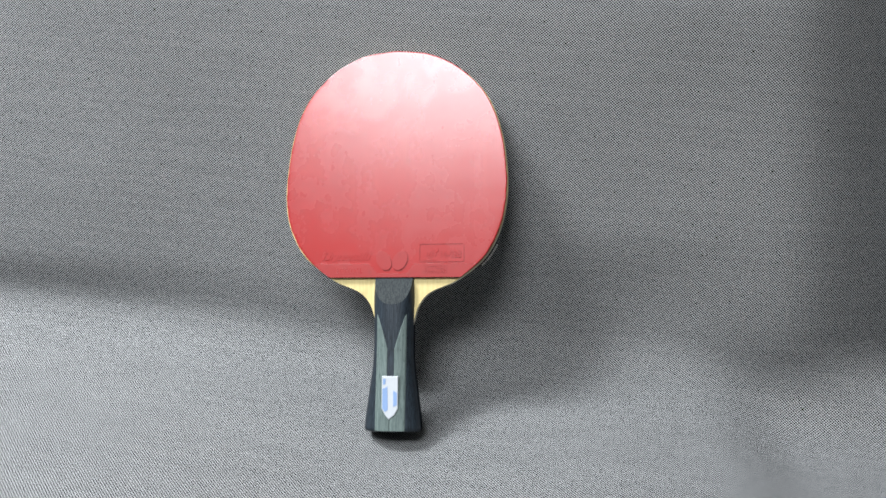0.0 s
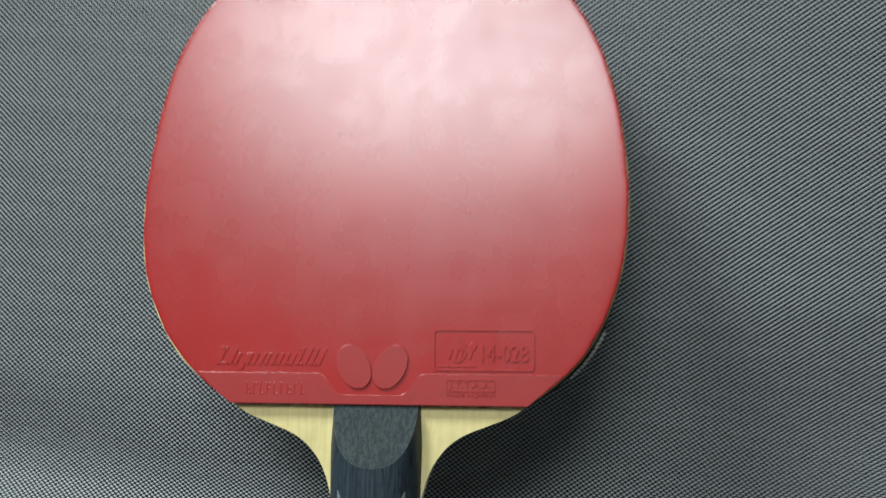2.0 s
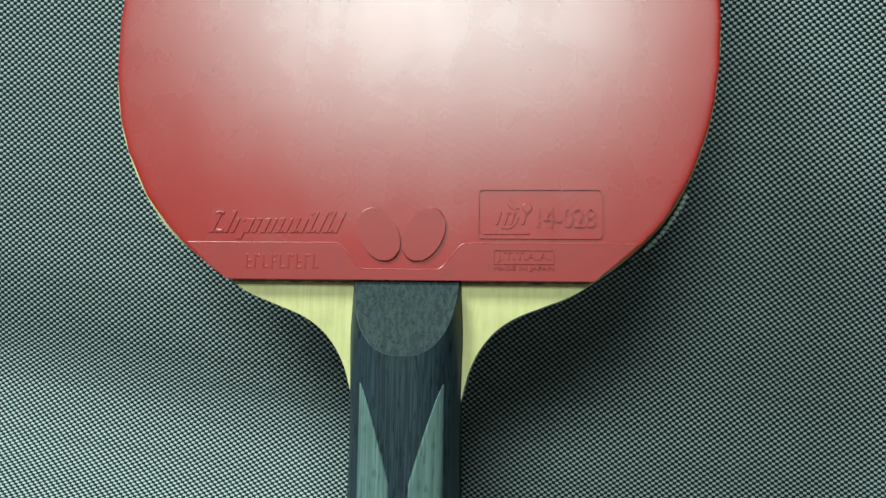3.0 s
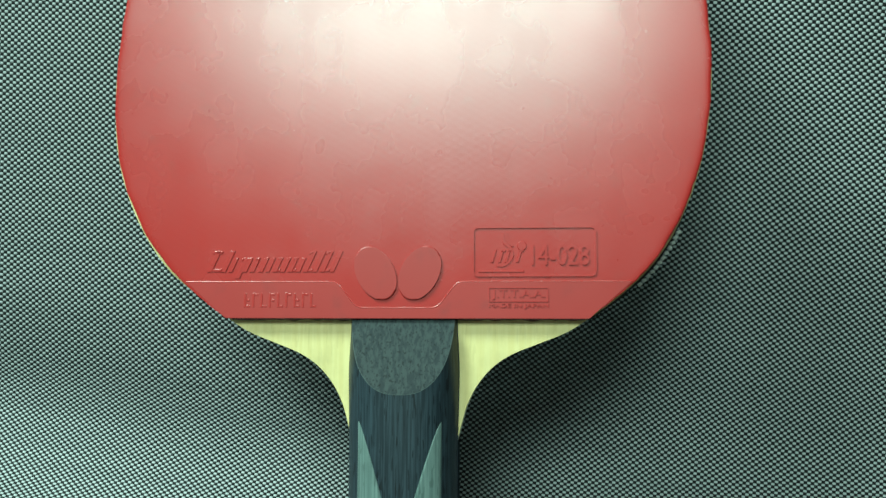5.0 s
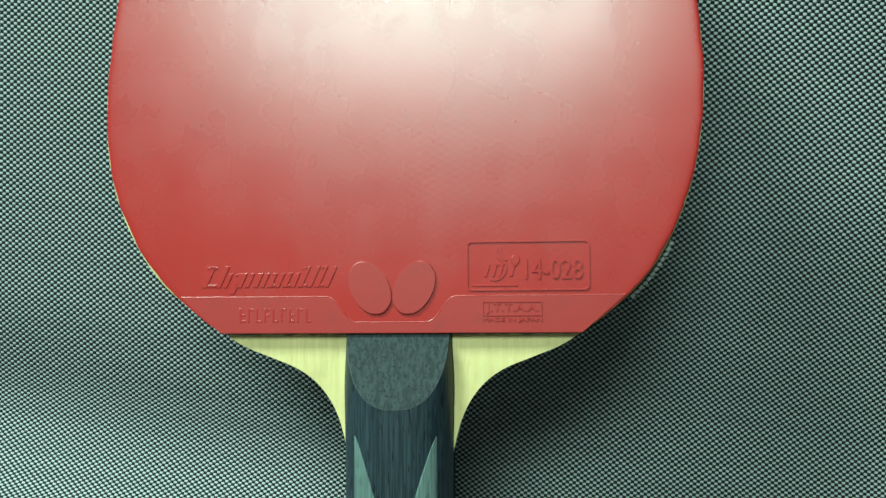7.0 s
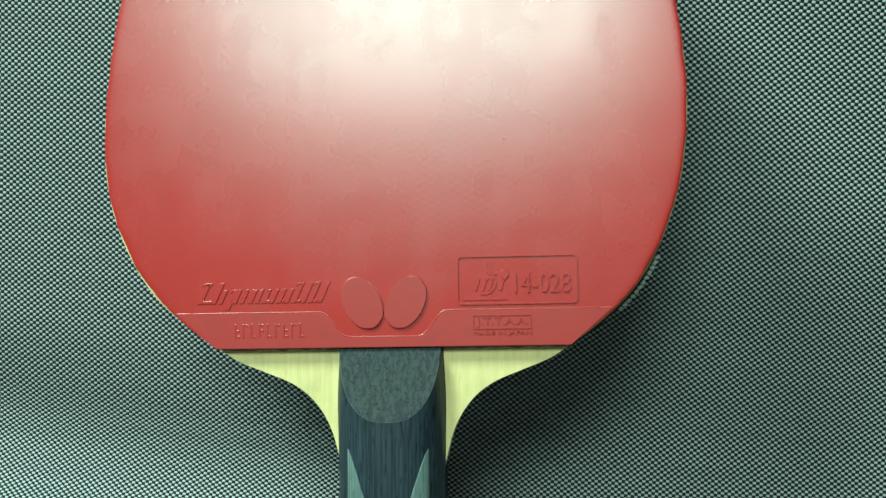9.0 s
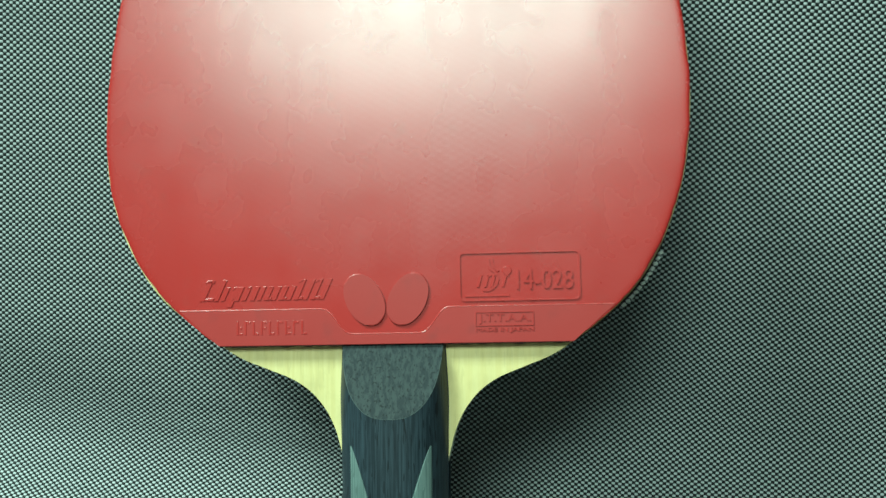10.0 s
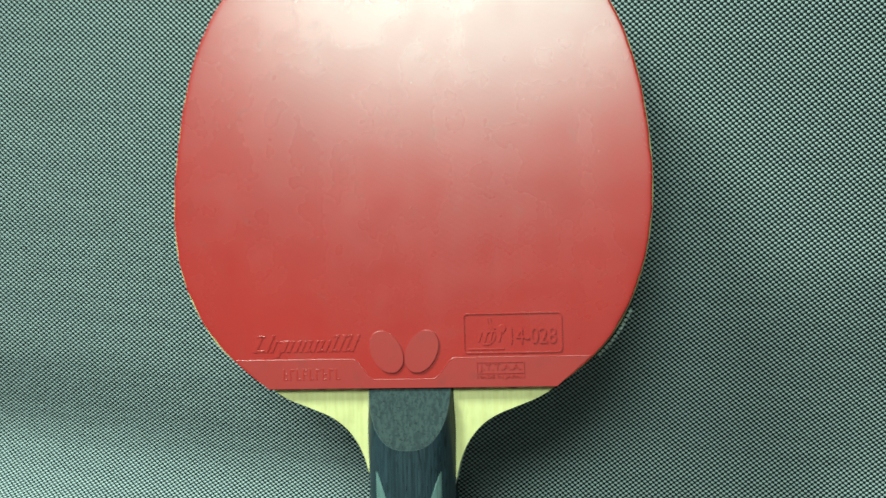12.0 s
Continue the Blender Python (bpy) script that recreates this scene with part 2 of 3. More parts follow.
def cover_point(s, x):
    y, z, ny, nz = profile(s, x)
    # the plump back cushion, a hollow added to deepen the shade beside the bat, its rounded end, a fold in the seat,
    # and soft wrinkles
    rise = (0.004 + 0.005 * smoothstep(-x, 0.10, 0.25)) * smoothstep(s, 0.01, 0.06) - 0.03 * smoothstep(s, 0.25, 0.5)
    rise -= 0.008 * smoothstep(x, -0.02, 0.05) * (1 - smoothstep(x, 0.15, 0.24)) * smoothstep(s, 0.008, 0.045) * (1 - smoothstep(s, 0.05, 0.115))
    rise -= 0.11 * smoothstep(x, 0.255, 0.46) * smoothstep(s, 0.0, 0.05)
    rise -= 0.014 * smoothstep(x + 0.12 * s, 0.205, 0.26) * smoothstep(-s, -0.04, 0.03)
    rise += 0.0035 * smoothstep(abs(x), 0.06, 0.2) * noise.noise((x * 5, s * 9, 3.1)) + 0.0013 * noise.noise((x * 6, s * 55, 7.7)) * smoothstep(-s, -0.06, 0.02)
    rise -= 0.0015 * math.exp(-((x - 0.0) ** 2 + (s + 0.085) ** 2) / 0.0006)
    return Vector((x, y + ny * rise, z + nz * rise))


def sofa():
    thing = tagged(new("sofa"), "sofa covered in black and pale grey woven fabric", "sofa")
    s_lines = np.concatenate([np.arange(-0.62, -0.2, 0.02), np.arange(-0.2, 0.3, 0.005), np.arange(0.3, 0.561, 0.02)])
    x_lines = np.arange(-0.8, 0.801, 0.0125)
    bm = bmesh.new()
    layer = bm.loops.layers.uv.new("UVMap")
    top = [[bm.verts.new(cover_point(s, x)) for x in x_lines] for s in s_lines]
    place = {top[i][j]: (x_lines[j], s_lines[i] + seat_z(x_lines[j]) / math.cos(LEAN)) for i in range(len(s_lines)) for j in range(len(x_lines))}
    for i in range(len(s_lines) - 1):
        for j in range(len(x_lines) - 1):
            bm.faces.new((top[i][j], top[i][j + 1], top[i + 1][j + 1], top[i + 1][j]))
    bm.normal_update()
    # the padding's underside, 7 cm below, and its rim
    rim = [e for e in bm.edges if len(e.link_faces) == 1]
    made = bmesh.ops.extrude_edge_only(bm, edges=rim)
    for v in (g for g in made["geom"] if isinstance(g, bmesh.types.BMVert)):
        back = v.co.z > 0.3 or v.co.y > 0.12
        near = min(place, key=lambda q: (q.co - v.co).length_squared)
        place[v] = (place[near][0] * 1.0, place[near][1] + 0.07)
        v.co += Vector((0, 0.07, -0.01)) if back else Vector((0, 0, -0.07))
    for f in bm.faces:
        for loop in f.loops:
            loop[layer].uv = place[loop.vert]
    part("cover", bm, FABRIC, thing, "black and pale grey woven fabric with soft wrinkles")
    part("base", box(bmesh.new(), -0.78, 0.78, -0.52, 0.06, FLOOR_Z + 0.05, -0.06, 0.02), DARK_FOOT, thing, "dark base under the seat")
    part("back_frame", box(bmesh.new(), -0.78, 0.78, 0.34, 0.42, FLOOR_Z + 0.05, 0.45, 0.02), DARK_FOOT, thing, "dark frame behind the backrest")
    for x in (-0.7, 0.7):
        for y in (-0.46, 0.38):
            part("leg", box(bmesh.new(), x - 0.03, x + 0.03, y - 0.03, y + 0.03, FLOOR_Z, FLOOR_Z + 0.05, 0.005), DARK_FOOT, thing)


sofa()

# ---- the table tennis bat ----
# local axes: x across the face, z up along the handle, -y out of the red face; y = 0 is the red surface
BAT_LEAN = 33.0
bat = tagged(new("table_tennis_bat"), "red-rubbered table tennis bat with flared dark handle, leaning on sofa", "bat")
bat.matrix_world = pose(0, 0.0392, 0.0939, -BAT_LEAN)
RUBBER, HALF_BLADE = 0.0028, 0.0029
Y_BLADE = RUBBER                       # front of the wood
Y_BACK = RUBBER + 2 * HALF_BLADE       # back of the wood
Y_END = Y_BACK + RUBBER                # black surface

HEAD = [(0.0447, 0.0000), (0.0525, 0.0058), (0.0608, 0.0138), (0.0672, 0.0240), (0.0722, 0.0370),
        (0.0748, 0.0500), (0.0757, 0.0640), (0.0747, 0.0800), (0.0722, 0.0960), (0.0675, 0.1120),
        (0.0600, 0.1260), (0.0490, 0.1380), (0.0360, 0.1475), (0.0200, 0.1540), (0.0000, 0.1563)]
NECK = [(0.0118, -0.0330), (0.0133, -0.0285), (0.0142, -0.0250), (0.0155, -0.0208), (0.0178, -0.0163), (0.0214, -0.0120),
        (0.0262, -0.0087), (0.0328, -0.0060), (0.0395, -0.0033)]


def both_sides(right):
    """Closes a right-hand outline, from bottom to the top centre, with its mirror image."""
    return list(right) + [(-u - 0.0015 * math.exp(-((v - 0.038) / 0.026) ** 2), v) for u, v in reversed(right) if abs(u) > 1e-6]


def shrunk(outline, d, cx=0.0, cv=0.07):
    return [(u - d * (u - cx) / math.hypot(u - cx, v - cv), v - d * (v - cv) / math.hypot(u - cx, v - cv) if v > 0.004 else v) for u, v in outline]


head = spline(HEAD, 8)
head_outline = both_sides(head)
blade_outline = [(u - 0.0007 * smoothstep(-u, 0.03, 0.06) * smoothstep(v, 0.004, 0.012), v)
                 for u, v in both_sides(spline(NECK + shrunk(HEAD, -0.0002)[:-1] + [(0.0, 0.1565)], 8))]


def ragged(outline, amount, seed):
    """A hand-cut rim: the outline with small uneven nicks."""
    out = []
    for i, (u, v) in enumerate(outline):
        k = amount * (noise.noise((u * 160, v * 160, seed)) + 0.8 * noise.noise((u * 700, v * 700, seed)))
        r = math.hypot(u, v - 0.07)
        out.append((u + k * u / r, v + k * (v - 0.07) / r if v > 0.004 else v))
    return out


def blade():
    bm = prism(bmesh.new(), blade_outline, Y_BLADE, Y_BACK, 0.0004, 1)
    for f in bm.faces:
        f.material_index = 1 if abs(f.normal.y) < 0.5 and f.calc_area() < 5e-5 else 0
    ob = part("blade", bm, (BLADE_WOOD, BLADE_EDGE), bat, "pale yellow plywood blade")
    ob.data.polygons.foreach_set("use_smooth", [False] * len(ob.data.polygons))
    return ob


blade()


def glue_line():
    """A dark, uneven line of glue where the rubber's foot meets the wood."""
    bm = bmesh.new()
    rows = []
    for u in np.linspace(-0.0440, 0.0440, 111):
        low = -0.0002 - 0.0006 * abs(noise.noise((u * 300, 4.2, 0.7)))
        rows.append([bm.verts.new((u, y, v)) for y, v in ((Y_BLADE - 0.0009, 0.0004), (Y_BLADE - 0.0007, low * 0.5), (Y_BLADE - 0.00003, low))])
    for a, b in zip(rows, rows[1:]):
        for i in range(2):
            bm.faces.new((a[i], a[i + 1], b[i + 1], b[i]))
    part("glue_line", bm, GLUE, bat, "uneven dark red glue line")


glue_line()
part("front_sponge", prism(bmesh.new(), ragged(shrunk(head_outline, 0.0009), 0.0004, 1.0), 0.0017, Y_BLADE - 0.00005), RED_SPONGE, bat, "dark red sponge layer", False)


def top_sheet():
    """The red sheet: its face falls off softly towards the cut rim."""
    bm = bmesh.new()
    rim = ragged(shrunk(head_outline, 0.0003), 0.00025, 2.0)
    loops = []
    for inward, y in ((0.0, 0.0017), (0.0, 0.00025), (0.0003, 0.00006), (0.0008, 0.00002), (0.0016, 0.0), (0.0028, 0.0)):
        loops.append([bm.verts.new((u, y if y > 0.001 else y * smoothstep(v, 0.002, 0.016), v)) for u, v in shrunk(rim, inward)])
    n = len(rim)
    for a, b in zip(loops, loops[1:]):
        for i in range(n):
            bm.faces.new((a[i], a[(i + 1) % n], b[(i + 1) % n], b[i]))
    bm.faces.new(loops[-1])
    bm.faces.new(loops[0][::-1])
    ob = part("front_rubber", bm, RED, bat, "glossy red rubber sheet with raised marks")
    for p in ob.data.polygons:
        p.use_smooth = len(p.vertices) == 4 and abs(p.normal.y) > 0.3 and p.center.z > 0.018
    return ob


front = top_sheet()
part("back_rubber", prism(bmesh.new(), ragged(shrunk([(u + 0.0012 * smoothstep(u, 0.0, 0.05) * smoothstep(-v, -0.06, -0.01), v) for u, v in head_outline], -0.0001), 0.0002, 3.0), Y_BACK + 0.00005, Y_END, 0.0003, 1), BLACK, bat, "black rubber sheet", False)


# raised marks in the red rubber
def raised(name, outline, height=0.00022, mat=RED, parent=front, bevel=0.00012):
    return part(name, prism(bmesh.new(), outline, -height, 0.0003, bevel, 2), mat, parent, "", False)


def ellipse(cu, cv, a, b, turn, n=40):
    c, s = math.cos(radians(turn)), math.sin(radians(turn))
    return [(cu + a * math.cos(t) * c - b * math.sin(t) * s, cv + a * math.cos(t) * s + b * math.sin(t) * c) for t in (2 * math.pi * i / n for i in range(n))]


def stroke(points, width):
    """The outline of a band of that width along an open line."""
    p = [np.array(q, float) for q in points]
    left, right = [], []
    for i, q in enumerate(p):
        d = p[min(i + 1, len(p) - 1)] - p[max(i - 1, 0)]
        nrm = np.array((-d[1], d[0])) / np.hypot(*d) * width / 2
        left.append(tuple(q + nrm))
        right.append(tuple(q - nrm))
    return left + right[::-1]


def ring(name, outline, width, height=0.0003):
    """A raised line along a closed outline."""
    bm = bmesh.new()
    n = len(outline)
    c = np.mean(outline, axis=0)
    loops = []
    for off, y in ((0.5, 0.0003), (0.35, -height), (-0.35, -height), (-0.5, 0.0003)):
        loop = []
        for i in range(n):
            d = np.subtract(outline[(i + 1) % n], outline[i - 1])
            nrm = np.array((d[1], -d[0])) / np.hypot(*d)
            q = np.array(outline[i]) + nrm * width * off
            loop.append(bm.verts.new((q[0], y, q[1])))
        loops.append(loop)
    for a, b in zip(loops, loops[1:]):
        for i in range(n):
            bm.faces.new((a[i], a[(i + 1) % n], b[(i + 1) % n], b[i]))
    return part(name, bm, RED, front, "", False)


def rounded_rect(u0, u1, v0, v1, r, n=5):
    out = []
    for cu, cv, start in ((u1 - r, v1 - r, 0), (u0 + r, v1 - r, 90), (u0 + r, v0 + r, 180), (u1 - r, v0 + r, 270)):
        out += [(cu + r * math.cos(radians(start + 90 * k / n)), cv + r * math.sin(radians(start + 90 * k / n))) for k in range(n + 1)]
    return out


raised("wing_emblem", ellipse(-0.0071, 0.0112, 0.0071, 0.0047, 118), 0.00058, RED_MATT, bevel=0.0003)
raised("wing_emblem", ellipse(0.0039, 0.0112, 0.0071, 0.0047, 62), 0.00058, RED_MATT, bevel=0.0003)

# the raised band along the foot of the rubber, dipping under the emblem
band_top = [(u, 0.0027 + 0.0064 * smoothstep(abs(u + 0.0018), 0.0090, 0.0160)) for u in np.linspace(-0.0553, 0.0553, 141)]


def foot_band():
    bm = bmesh.new()
    up = [bm.verts.new((u, -0.00012, v)) for u, v in band_top]
    low = [bm.verts.new((max(-0.0450, min(0.0450, u)), -0.00012, 0.0001)) for u, v in band_top]
    for i in range(len(up) - 1):
        if (low[i].co - low[i + 1].co).length > 1e-6:
            bm.faces.new((up[i], up[i + 1], low[i + 1], low[i]))
        else:
            bm.faces.new((up[i], up[i + 1], low[i]))
    rim = bmesh.ops.extrude_edge_only(bm, edges=[e for e in bm.edges if len(e.link_faces) == 1])
    for v in rim["geom"]:
        if isinstance(v, bmesh.types.BMVert):
            v.co.y = 0.0003
    part("foot_band", bm, RED_MATT, front, "", False)


foot_band()


def raised_line(name, points, width, height):
    """A raised thread along an open line."""
    bm = bmesh.new()
    rows = []
    for i, q in enumerate(points):
        d = np.subtract(points[min(i + 1, len(points) - 1)], points[max(i - 1, 0)])
        nrm = np.array((-d[1], d[0])) / np.hypot(*d) * width
        rows.append([bm.verts.new((q[0] + nrm[0] * k, y, q[1] + nrm[1] * k)) for k, y in ((0.5, 0.0002), (0.25, -height), (-0.25, -height), (-0.5, 0.0002))])
    for a, b in zip(rows, rows[1:]):
        for i in range(3):
            bm.faces.new((a[i], a[i + 1], b[i + 1], b[i]))
    return part(name, bm, RED, front)


raised_line("band_edge", band_top, 0.0005, 0.00013)

# maker's word marks as plain slanted bars
SLANT = 0.45
def bar(name, u, v, w, h, slant=SLANT, height=0.0002):
    raised(name, [(u, v), (u + w, v), (u + w + h * slant, v + h), (u + h * slant, v + h)], height, bevel=0.00008)


u = -0.0500
for w, h, drop in ((0.0052, 0.0054, 0), (0.0014, 0.0036, 0), (0.0034, 0.0036, 0.0016), (0.0038, 0.0036, 0), (0.0014, 0.0036, 0), (0.0036, 0.0036, 0), (0.0036, 0.0036, 0), (0.0040, 0.0052, 0), (0.0040, 0.0052, 0)):
    thin = 0.0012
    if w < 0.002:
        bar("word_bar", u, 0.0115, w * 0.7, h)
    else:
        bar("word_bar", u, 0.0115 - drop, thin, h + drop)
        bar("word_bar", u + w - 0.0016, 0.0115, thin, h)
        bar("word_bar", u + thin + 0.00005 + 0.0002, 0.0115 + h - 0.0008, w - 0.0016 - thin - 0.0001, 0.0007)
        if w != 0.0038:
            bar("word_bar", u + thin + 0.00005, 0.0115 + 0.0001, w - 0.0016 - thin - 0.0001, 0.0007)
    u += w + 0.0003
for i in range(9):
    u = -0.0402 + i * 0.0021
    bar("maker_bar", u, 0.0027, 0.0005, 0.0036, 0.0, 0.0002)
    bar("maker_bar", u + 0.0006, 0.0027 + (0.0029 if i % 2 else 0.0), 0.0009, 0.0006, 0.0, 0.0002)
    if i % 3 == 0:
        bar("maker_bar", u + 0.0006, 0.0042, 0.0008, 0.0006, 0.0, 0.0002)

# approval box
ring("approval_frame", rounded_rect(0.0171, 0.0468, 0.0104, 0.0223, 0.0012), 0.0005)
raised("approval_ball", ellipse(0.0289, 0.0178, 0.00115, 0.00115, 0, 20), 0.00022)
bar("approval_rule", 0.0184, 0.0113, 0.0110, 0.0005, 0.0, 0.0002)
raised("approval_swoosh", stroke(spline([(0.0243, 0.0209), (0.0246, 0.0185), (0.0262, 0.0172), (0.0265, 0.0150), (0.0248, 0.0131), (0.0228, 0.0130)], 6), 0.0006), 0.0002, bevel=0.00008)
raised("approval_swoosh", stroke(spline([(0.0252, 0.0210), (0.0255, 0.0190), (0.0268, 0.0176)], 6), 0.0005), 0.0002, bevel=0.00008)
for u in (0.0213, 0.0231, 0.0247, 0.0275):
    bar("approval_bar", u, 0.0137, 0.0006, 0.0030, 0.3)
    if u > 0.022:
        bar("approval_bar", u + 0.0007, 0.0163, 0.0011, 0.0005, 0.3)


def lettering(name, text, u, v, width, height, parent, mat, deep=0.0003):
    """Raised letters in the built-in typeface, fitted into width x height with the lower left corner at (u, v)."""
    curve = bpy.data.curves.new(name, "FONT")
    curve.body, curve.size, curve.extrude, curve.resolution_u = text, 1.0, 0.5, 3
    temp = bpy.data.objects.new(name, curve)
    scene.collection.objects.link(temp)
    me = bpy.data.meshes.new_from_object(temp.evaluated_get(bpy.context.evaluated_depsgraph_get()))
    bpy.data.objects.remove(temp)
    co = np.array([p.co for p in me.vertices])
    low, high = co.min(0), co.max(0)
    for p in me.vertices:
        a = (p.co.x - low[0]) / (high[0] - low[0])
        b = (p.co.y - low[1]) / (high[1] - low[1])
        p.co = (u + a * width, -p.co.z * 2 * deep if p.co.z > 0 else 0.0002, v + b * height)
    me.materials.clear()
    me.materials.append(mat)
    ob = new(name, me)
    ob.parent = parent
    return ob


lettering("approval_code", "14-028", 0.0313, 0.0130, 0.0139, 0.0050, front, RED)
ring("stamp_frame", rounded_rect(0.0209, 0.0352, 0.0042, 0.0075, 0.0001, 2), 0.0003)
lettering("stamp_letters", "J.T.T.A.A.", 0.0216, 0.0046, 0.0129, 0.0025, front, RED, 0.0003)
lettering("origin_letters", "MADE IN JAPAN", 0.0209, 0.0024, 0.0144, 0.0013, front, RED, 0.0003)

# pale print on the rim of the black rubber
rim = [q for q in head if 0.0095 < q[1] < 0.0235]
for i, (u, v) in enumerate(rim[::1]):
    a = math.atan2(v - 0.07, u)
    bm = box(bmesh.new(), -0.0004, 0.0004, Y_BACK + 0.0003, Y_BACK + 0.0020, -0.0005, 0.0005)
    bmesh.ops.transform(bm, matrix=Matrix.Translation((u + 0.0012 + 0.0005 * math.cos(a), 0, v - 0.0002 + 0.0005 * math.sin(a))) @ Matrix.Rotation(-a + 0.5 * (i % 2), 4, "Y"), verts=bm.verts[:])
    part("rim_mark", bm, PALE_MARK, bat, "", False)

# ---- handle ----
H_TOP, H_END = 0.0, -0.1012
MID_Y = RUBBER + HALF_BLADE
AXIS = -0.0002


def half_width(v):
    s = (H_TOP - v) / (H_TOP - H_END)
    return 0.0133 + 0.0007 * smoothstep(s, 0.0, 0.15) + 0.0051 * smoothstep(s, 0.50, 1.05) - 0.0006 * math.sin(math.pi * min(1, s / 0.75)) ** 2


def half_thick(v):
    s = (H_TOP - v) / (H_TOP - H_END)
    return 0.0120 + 0.0010 * smoothstep(s, 0.5, 1.0)


SHAPE = 2.6
CUT_V, CUT_SLOPE = -0.0182, 0.40


def dome(k, v):
    """Height of the handle over the blade's middle plane at the share k (-1 to 1) of its half width."""
    return half_thick(v) * max(0.0, 1 - abs(k) ** SHAPE) ** (1 / SHAPE)


def cut_end(k):
    """Where the slanted thumb cut leaves the rounded body, at the share k of the half width."""
    drop = half_thick(-0.01) - dome(k, -0.01)
    return min(-0.0004, CUT_V + drop / CUT_SLOPE)


def shares(n):
    return [math.copysign(1 - (1 - abs(t)) ** 1.8, t) for t in np.linspace(-1, 1, n)]


def handle_side(name, sign, label):
    """One half of the handle; sign -1 is the half towards the red face."""
    bm = bmesh.new()
    ks = shares(57)
    rows = []
    for s in np.linspace(0, 1, 61):
        row = []
        for k in ks:
            start = cut_end(k) if sign < 0 else -0.0004
            v = start + (H_END - start) * s
            end_round = 0.0012 * smoothstep(s, 0.985, 1.0)
            y = MID_Y + sign * max(HALF_BLADE + 0.00005, dome(k, v) - end_round)
            row.append(bm.verts.new((AXIS + k * (half_width(v) - end_round * 0.7), y, v)))
        rows.append(row)
    for a, b in zip(rows, rows[1:]):
        for i in range(len(ks) - 1):
            bm.faces.new((a[i], a[i + 1], b[i + 1], b[i]))
    # closing walls: the butt, and the flat against the blade
    base = [bm.verts.new((p.co.x, MID_Y + sign * (HALF_BLADE + 0.00005) * 0.0, p.co.z)) for p in rows[-1]]
    for i in range(len(ks) - 1):
        bm.faces.new((rows[-1][i], rows[-1][i + 1], base[i + 1], base[i]))
    return part(name, bm, DARK_WOOD, bat, label)


handle = handle_side("front_scale", -1, "blue-black stained wooden handle half")
handle_side("back_scale", 1, "blue-black stained wooden handle half")


def thumb_cut():
    bm = bmesh.new()
    ks = shares(57)
    rows = []
    for s in np.linspace(0, 1, 9):
        row = []
        for k in ks:
            v = cut_end(k) * s
            full = dome(k, cut_end(k))
            y = full - CUT_SLOPE * (v - cut_end(k))
            row.append(bm.verts.new((AXIS + k * half_width(v), MID_Y - max(HALF_BLADE + 0.0004, y), v)))
        rows.append(row)
    for a, b in zip(rows, rows[1:]):
        for i in range(len(ks) - 1):
            bm.faces.new((a[i], a[i + 1], b[i + 1], b[i]))
    base = [bm.verts.new((p.co.x, MID_Y - HALF_BLADE, p.co.z)) for p in rows[0]]
    for i in range(len(ks) - 1):
        bm.faces.new((rows[0][i], rows[0][i + 1], base[i + 1], base[i]))
    part("thumb_cut", bm, CUT_WOOD, handle, "speckled slate-grey slanted cut", False)


thumb_cut()


def cut_rim():
    """The pale line where the thumb cut meets the rounded body."""
    bm = bmesh.new()
    rows = []
    for k in np.linspace(-0.93, 0.93, 61):
        v = cut_end(k)
        x, y = AXIS + k * half_width(v), MID_Y - dome(k, v)
        rows.append([bm.verts.new((x * (1 + 0.008 * d), y - over, v - 0.00011 * d)) for d, over in ((-1, -0.0001), (0, 0.00004), (1, -0.0001))])
    for a, b in zip(rows, rows[1:]):
        for i in range(2):
            bm.faces.new((a[i], a[i + 1], b[i + 1], b[i]))
    part("cut_rim", bm, CUT_EDGE, handle, "pale edge of the cut")


cut_rim()


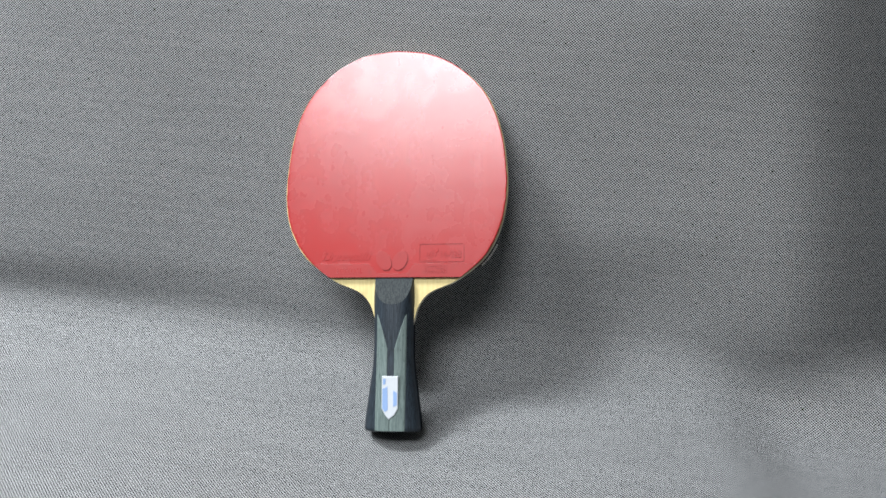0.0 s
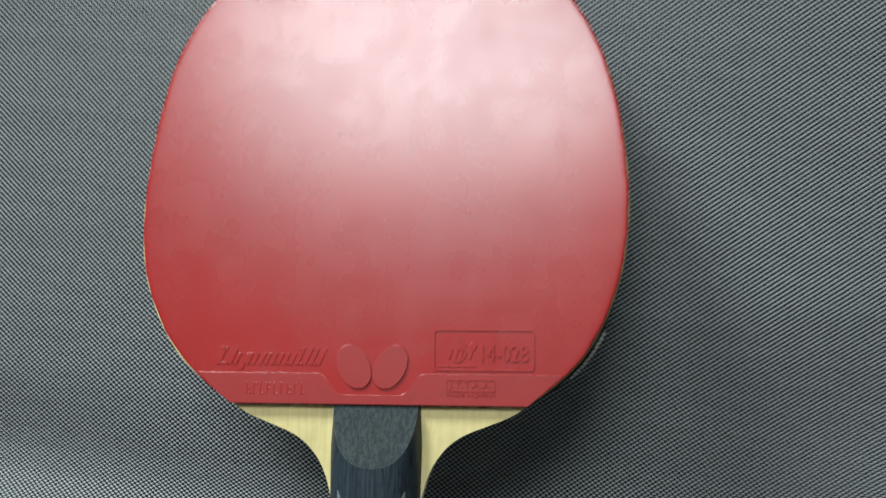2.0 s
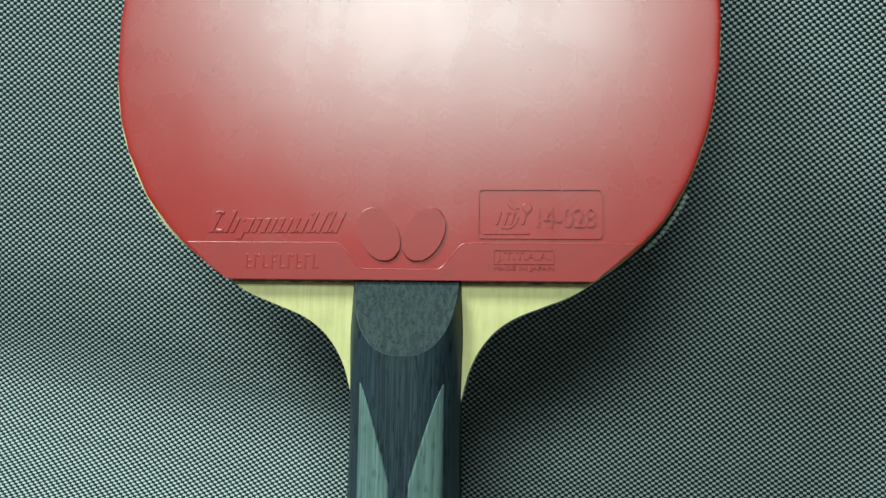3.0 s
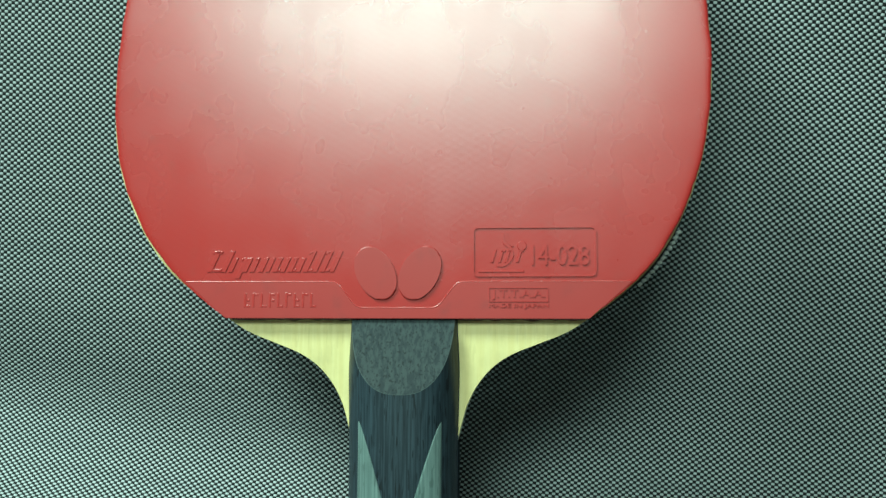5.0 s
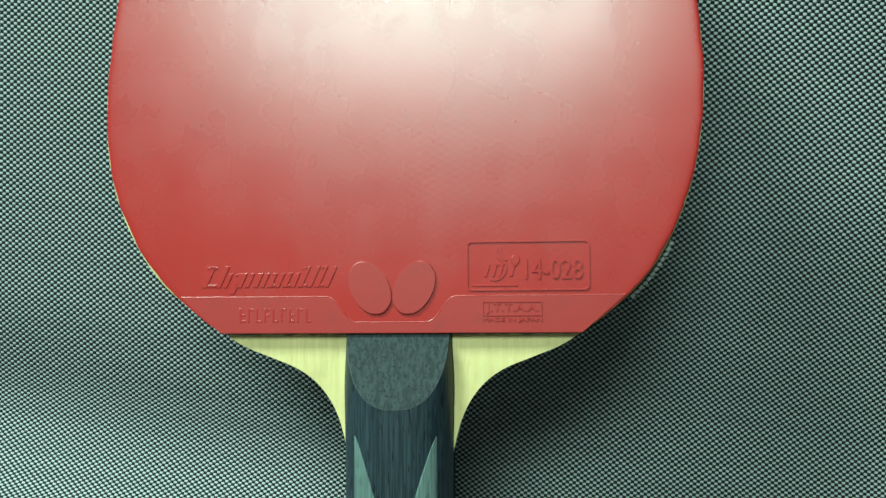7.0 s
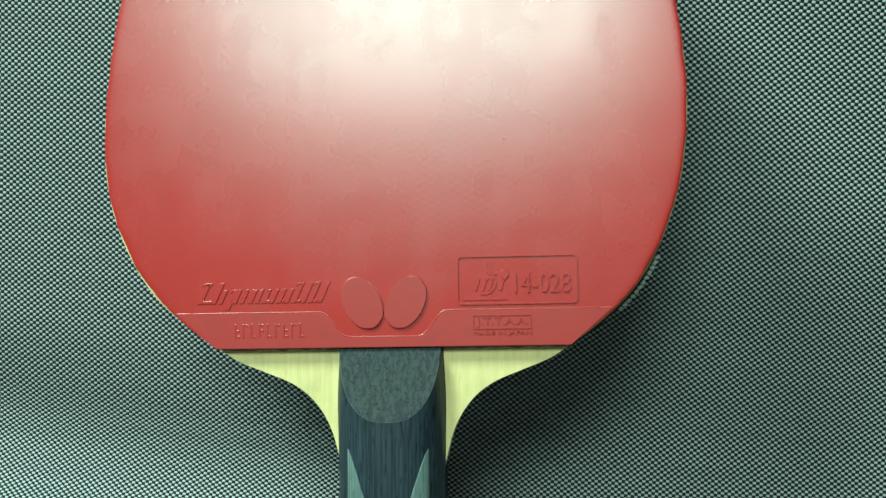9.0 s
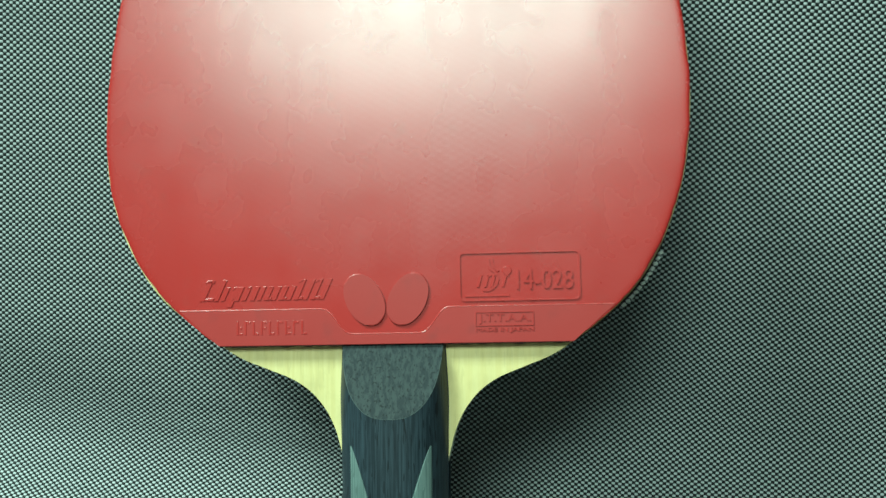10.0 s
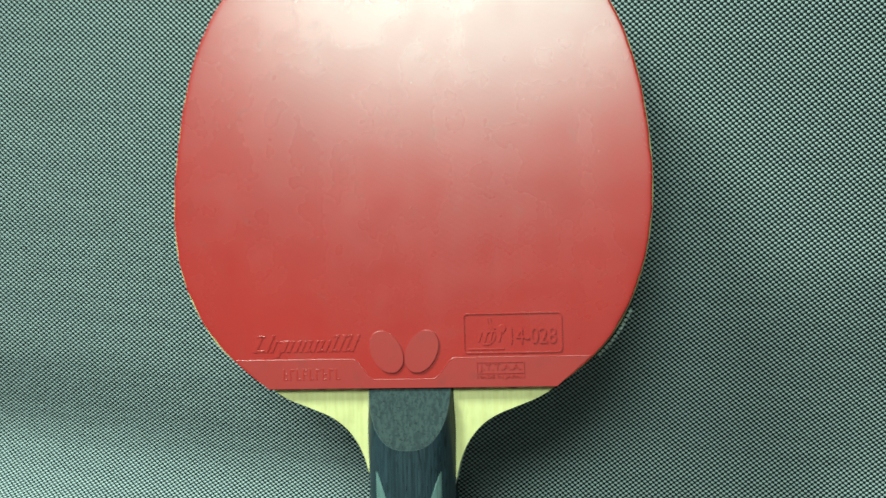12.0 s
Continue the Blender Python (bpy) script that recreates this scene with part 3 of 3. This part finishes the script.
def on_handle(u, v, over):
    k = (u - AXIS) / half_width(v)
    return (u, MID_Y - dome(k, v) - over, v)


def inner_edge(v):
    """Half width of the dark tongue between the green inlays."""
    if v > -0.0475:
        t = (v + 0.0245) / (-0.0475 + 0.0245)
        return 0.0099 - (0.0099 - 0.0023) * (t ** 0.85)
    return 0.0023 if v > -0.068 else 0.0


def inlay(side):
    bm = bmesh.new()
    vs = np.concatenate([np.linspace(-0.0246, -0.0475, 24), np.linspace(-0.048, -0.0679, 10), np.linspace(-0.0681, H_END + 0.0006, 14)])
    rows = []
    for v in vs:
        a, b = inner_edge(v), 0.0100
        rows.append([bm.verts.new(on_handle(AXIS + side * (a + (b - a) * t), v, over)) for t, over in
                     [(0, -0.0003)] + [(t, 0.00008) for t in np.linspace(0, 1, 9)] + [(1, -0.0003)]])
    for a, b in zip(rows, rows[1:]):
        for i in range(len(a) - 1):
            bm.faces.new((a[i], a[i + 1], b[i + 1], b[i]))
    part("inlay", bm, GREEN_WOOD, handle, "grey-green wooden inlay")


inlay(-1)
inlay(1)


def badge():
    v0, v1, w = -0.0653, -0.0930, 0.0053
    yy = on_handle(0.0, -0.08, 0.0)[1]
    outline = [(AXIS - w, v0), (AXIS - w * 1.02, -0.0860), (AXIS - w * 0.55, -0.0905), (AXIS - 0.0006, v1), (AXIS + w * 0.55, -0.0905), (AXIS + w * 1.02, -0.0860), (AXIS + w, v0)]
    plate = part("badge", prism(bmesh.new(), outline, yy - 0.0009, yy + 0.0006, 0.0003, 2), SILVER, handle, "shiny silver and blue shield badge", False)
    for pts in ([(-0.0049, -0.0735), (-0.0016, -0.0720), (-0.0012, -0.0868), (-0.0030, -0.0885), (-0.0049, -0.0862)],
                [(0.0022, -0.0745), (0.0048, -0.0760), (0.0048, -0.0838), (0.0024, -0.0850)],
                [(-0.0046, -0.0672), (-0.0028, -0.0668), (-0.0030, -0.0705), (-0.0046, -0.0708)]):
        part("blue_patch", prism(bmesh.new(), [(AXIS + u, v) for u, v in pts], yy - 0.00105, yy), BLUE_FOIL, plate, "blue foil patch", False)


badge()
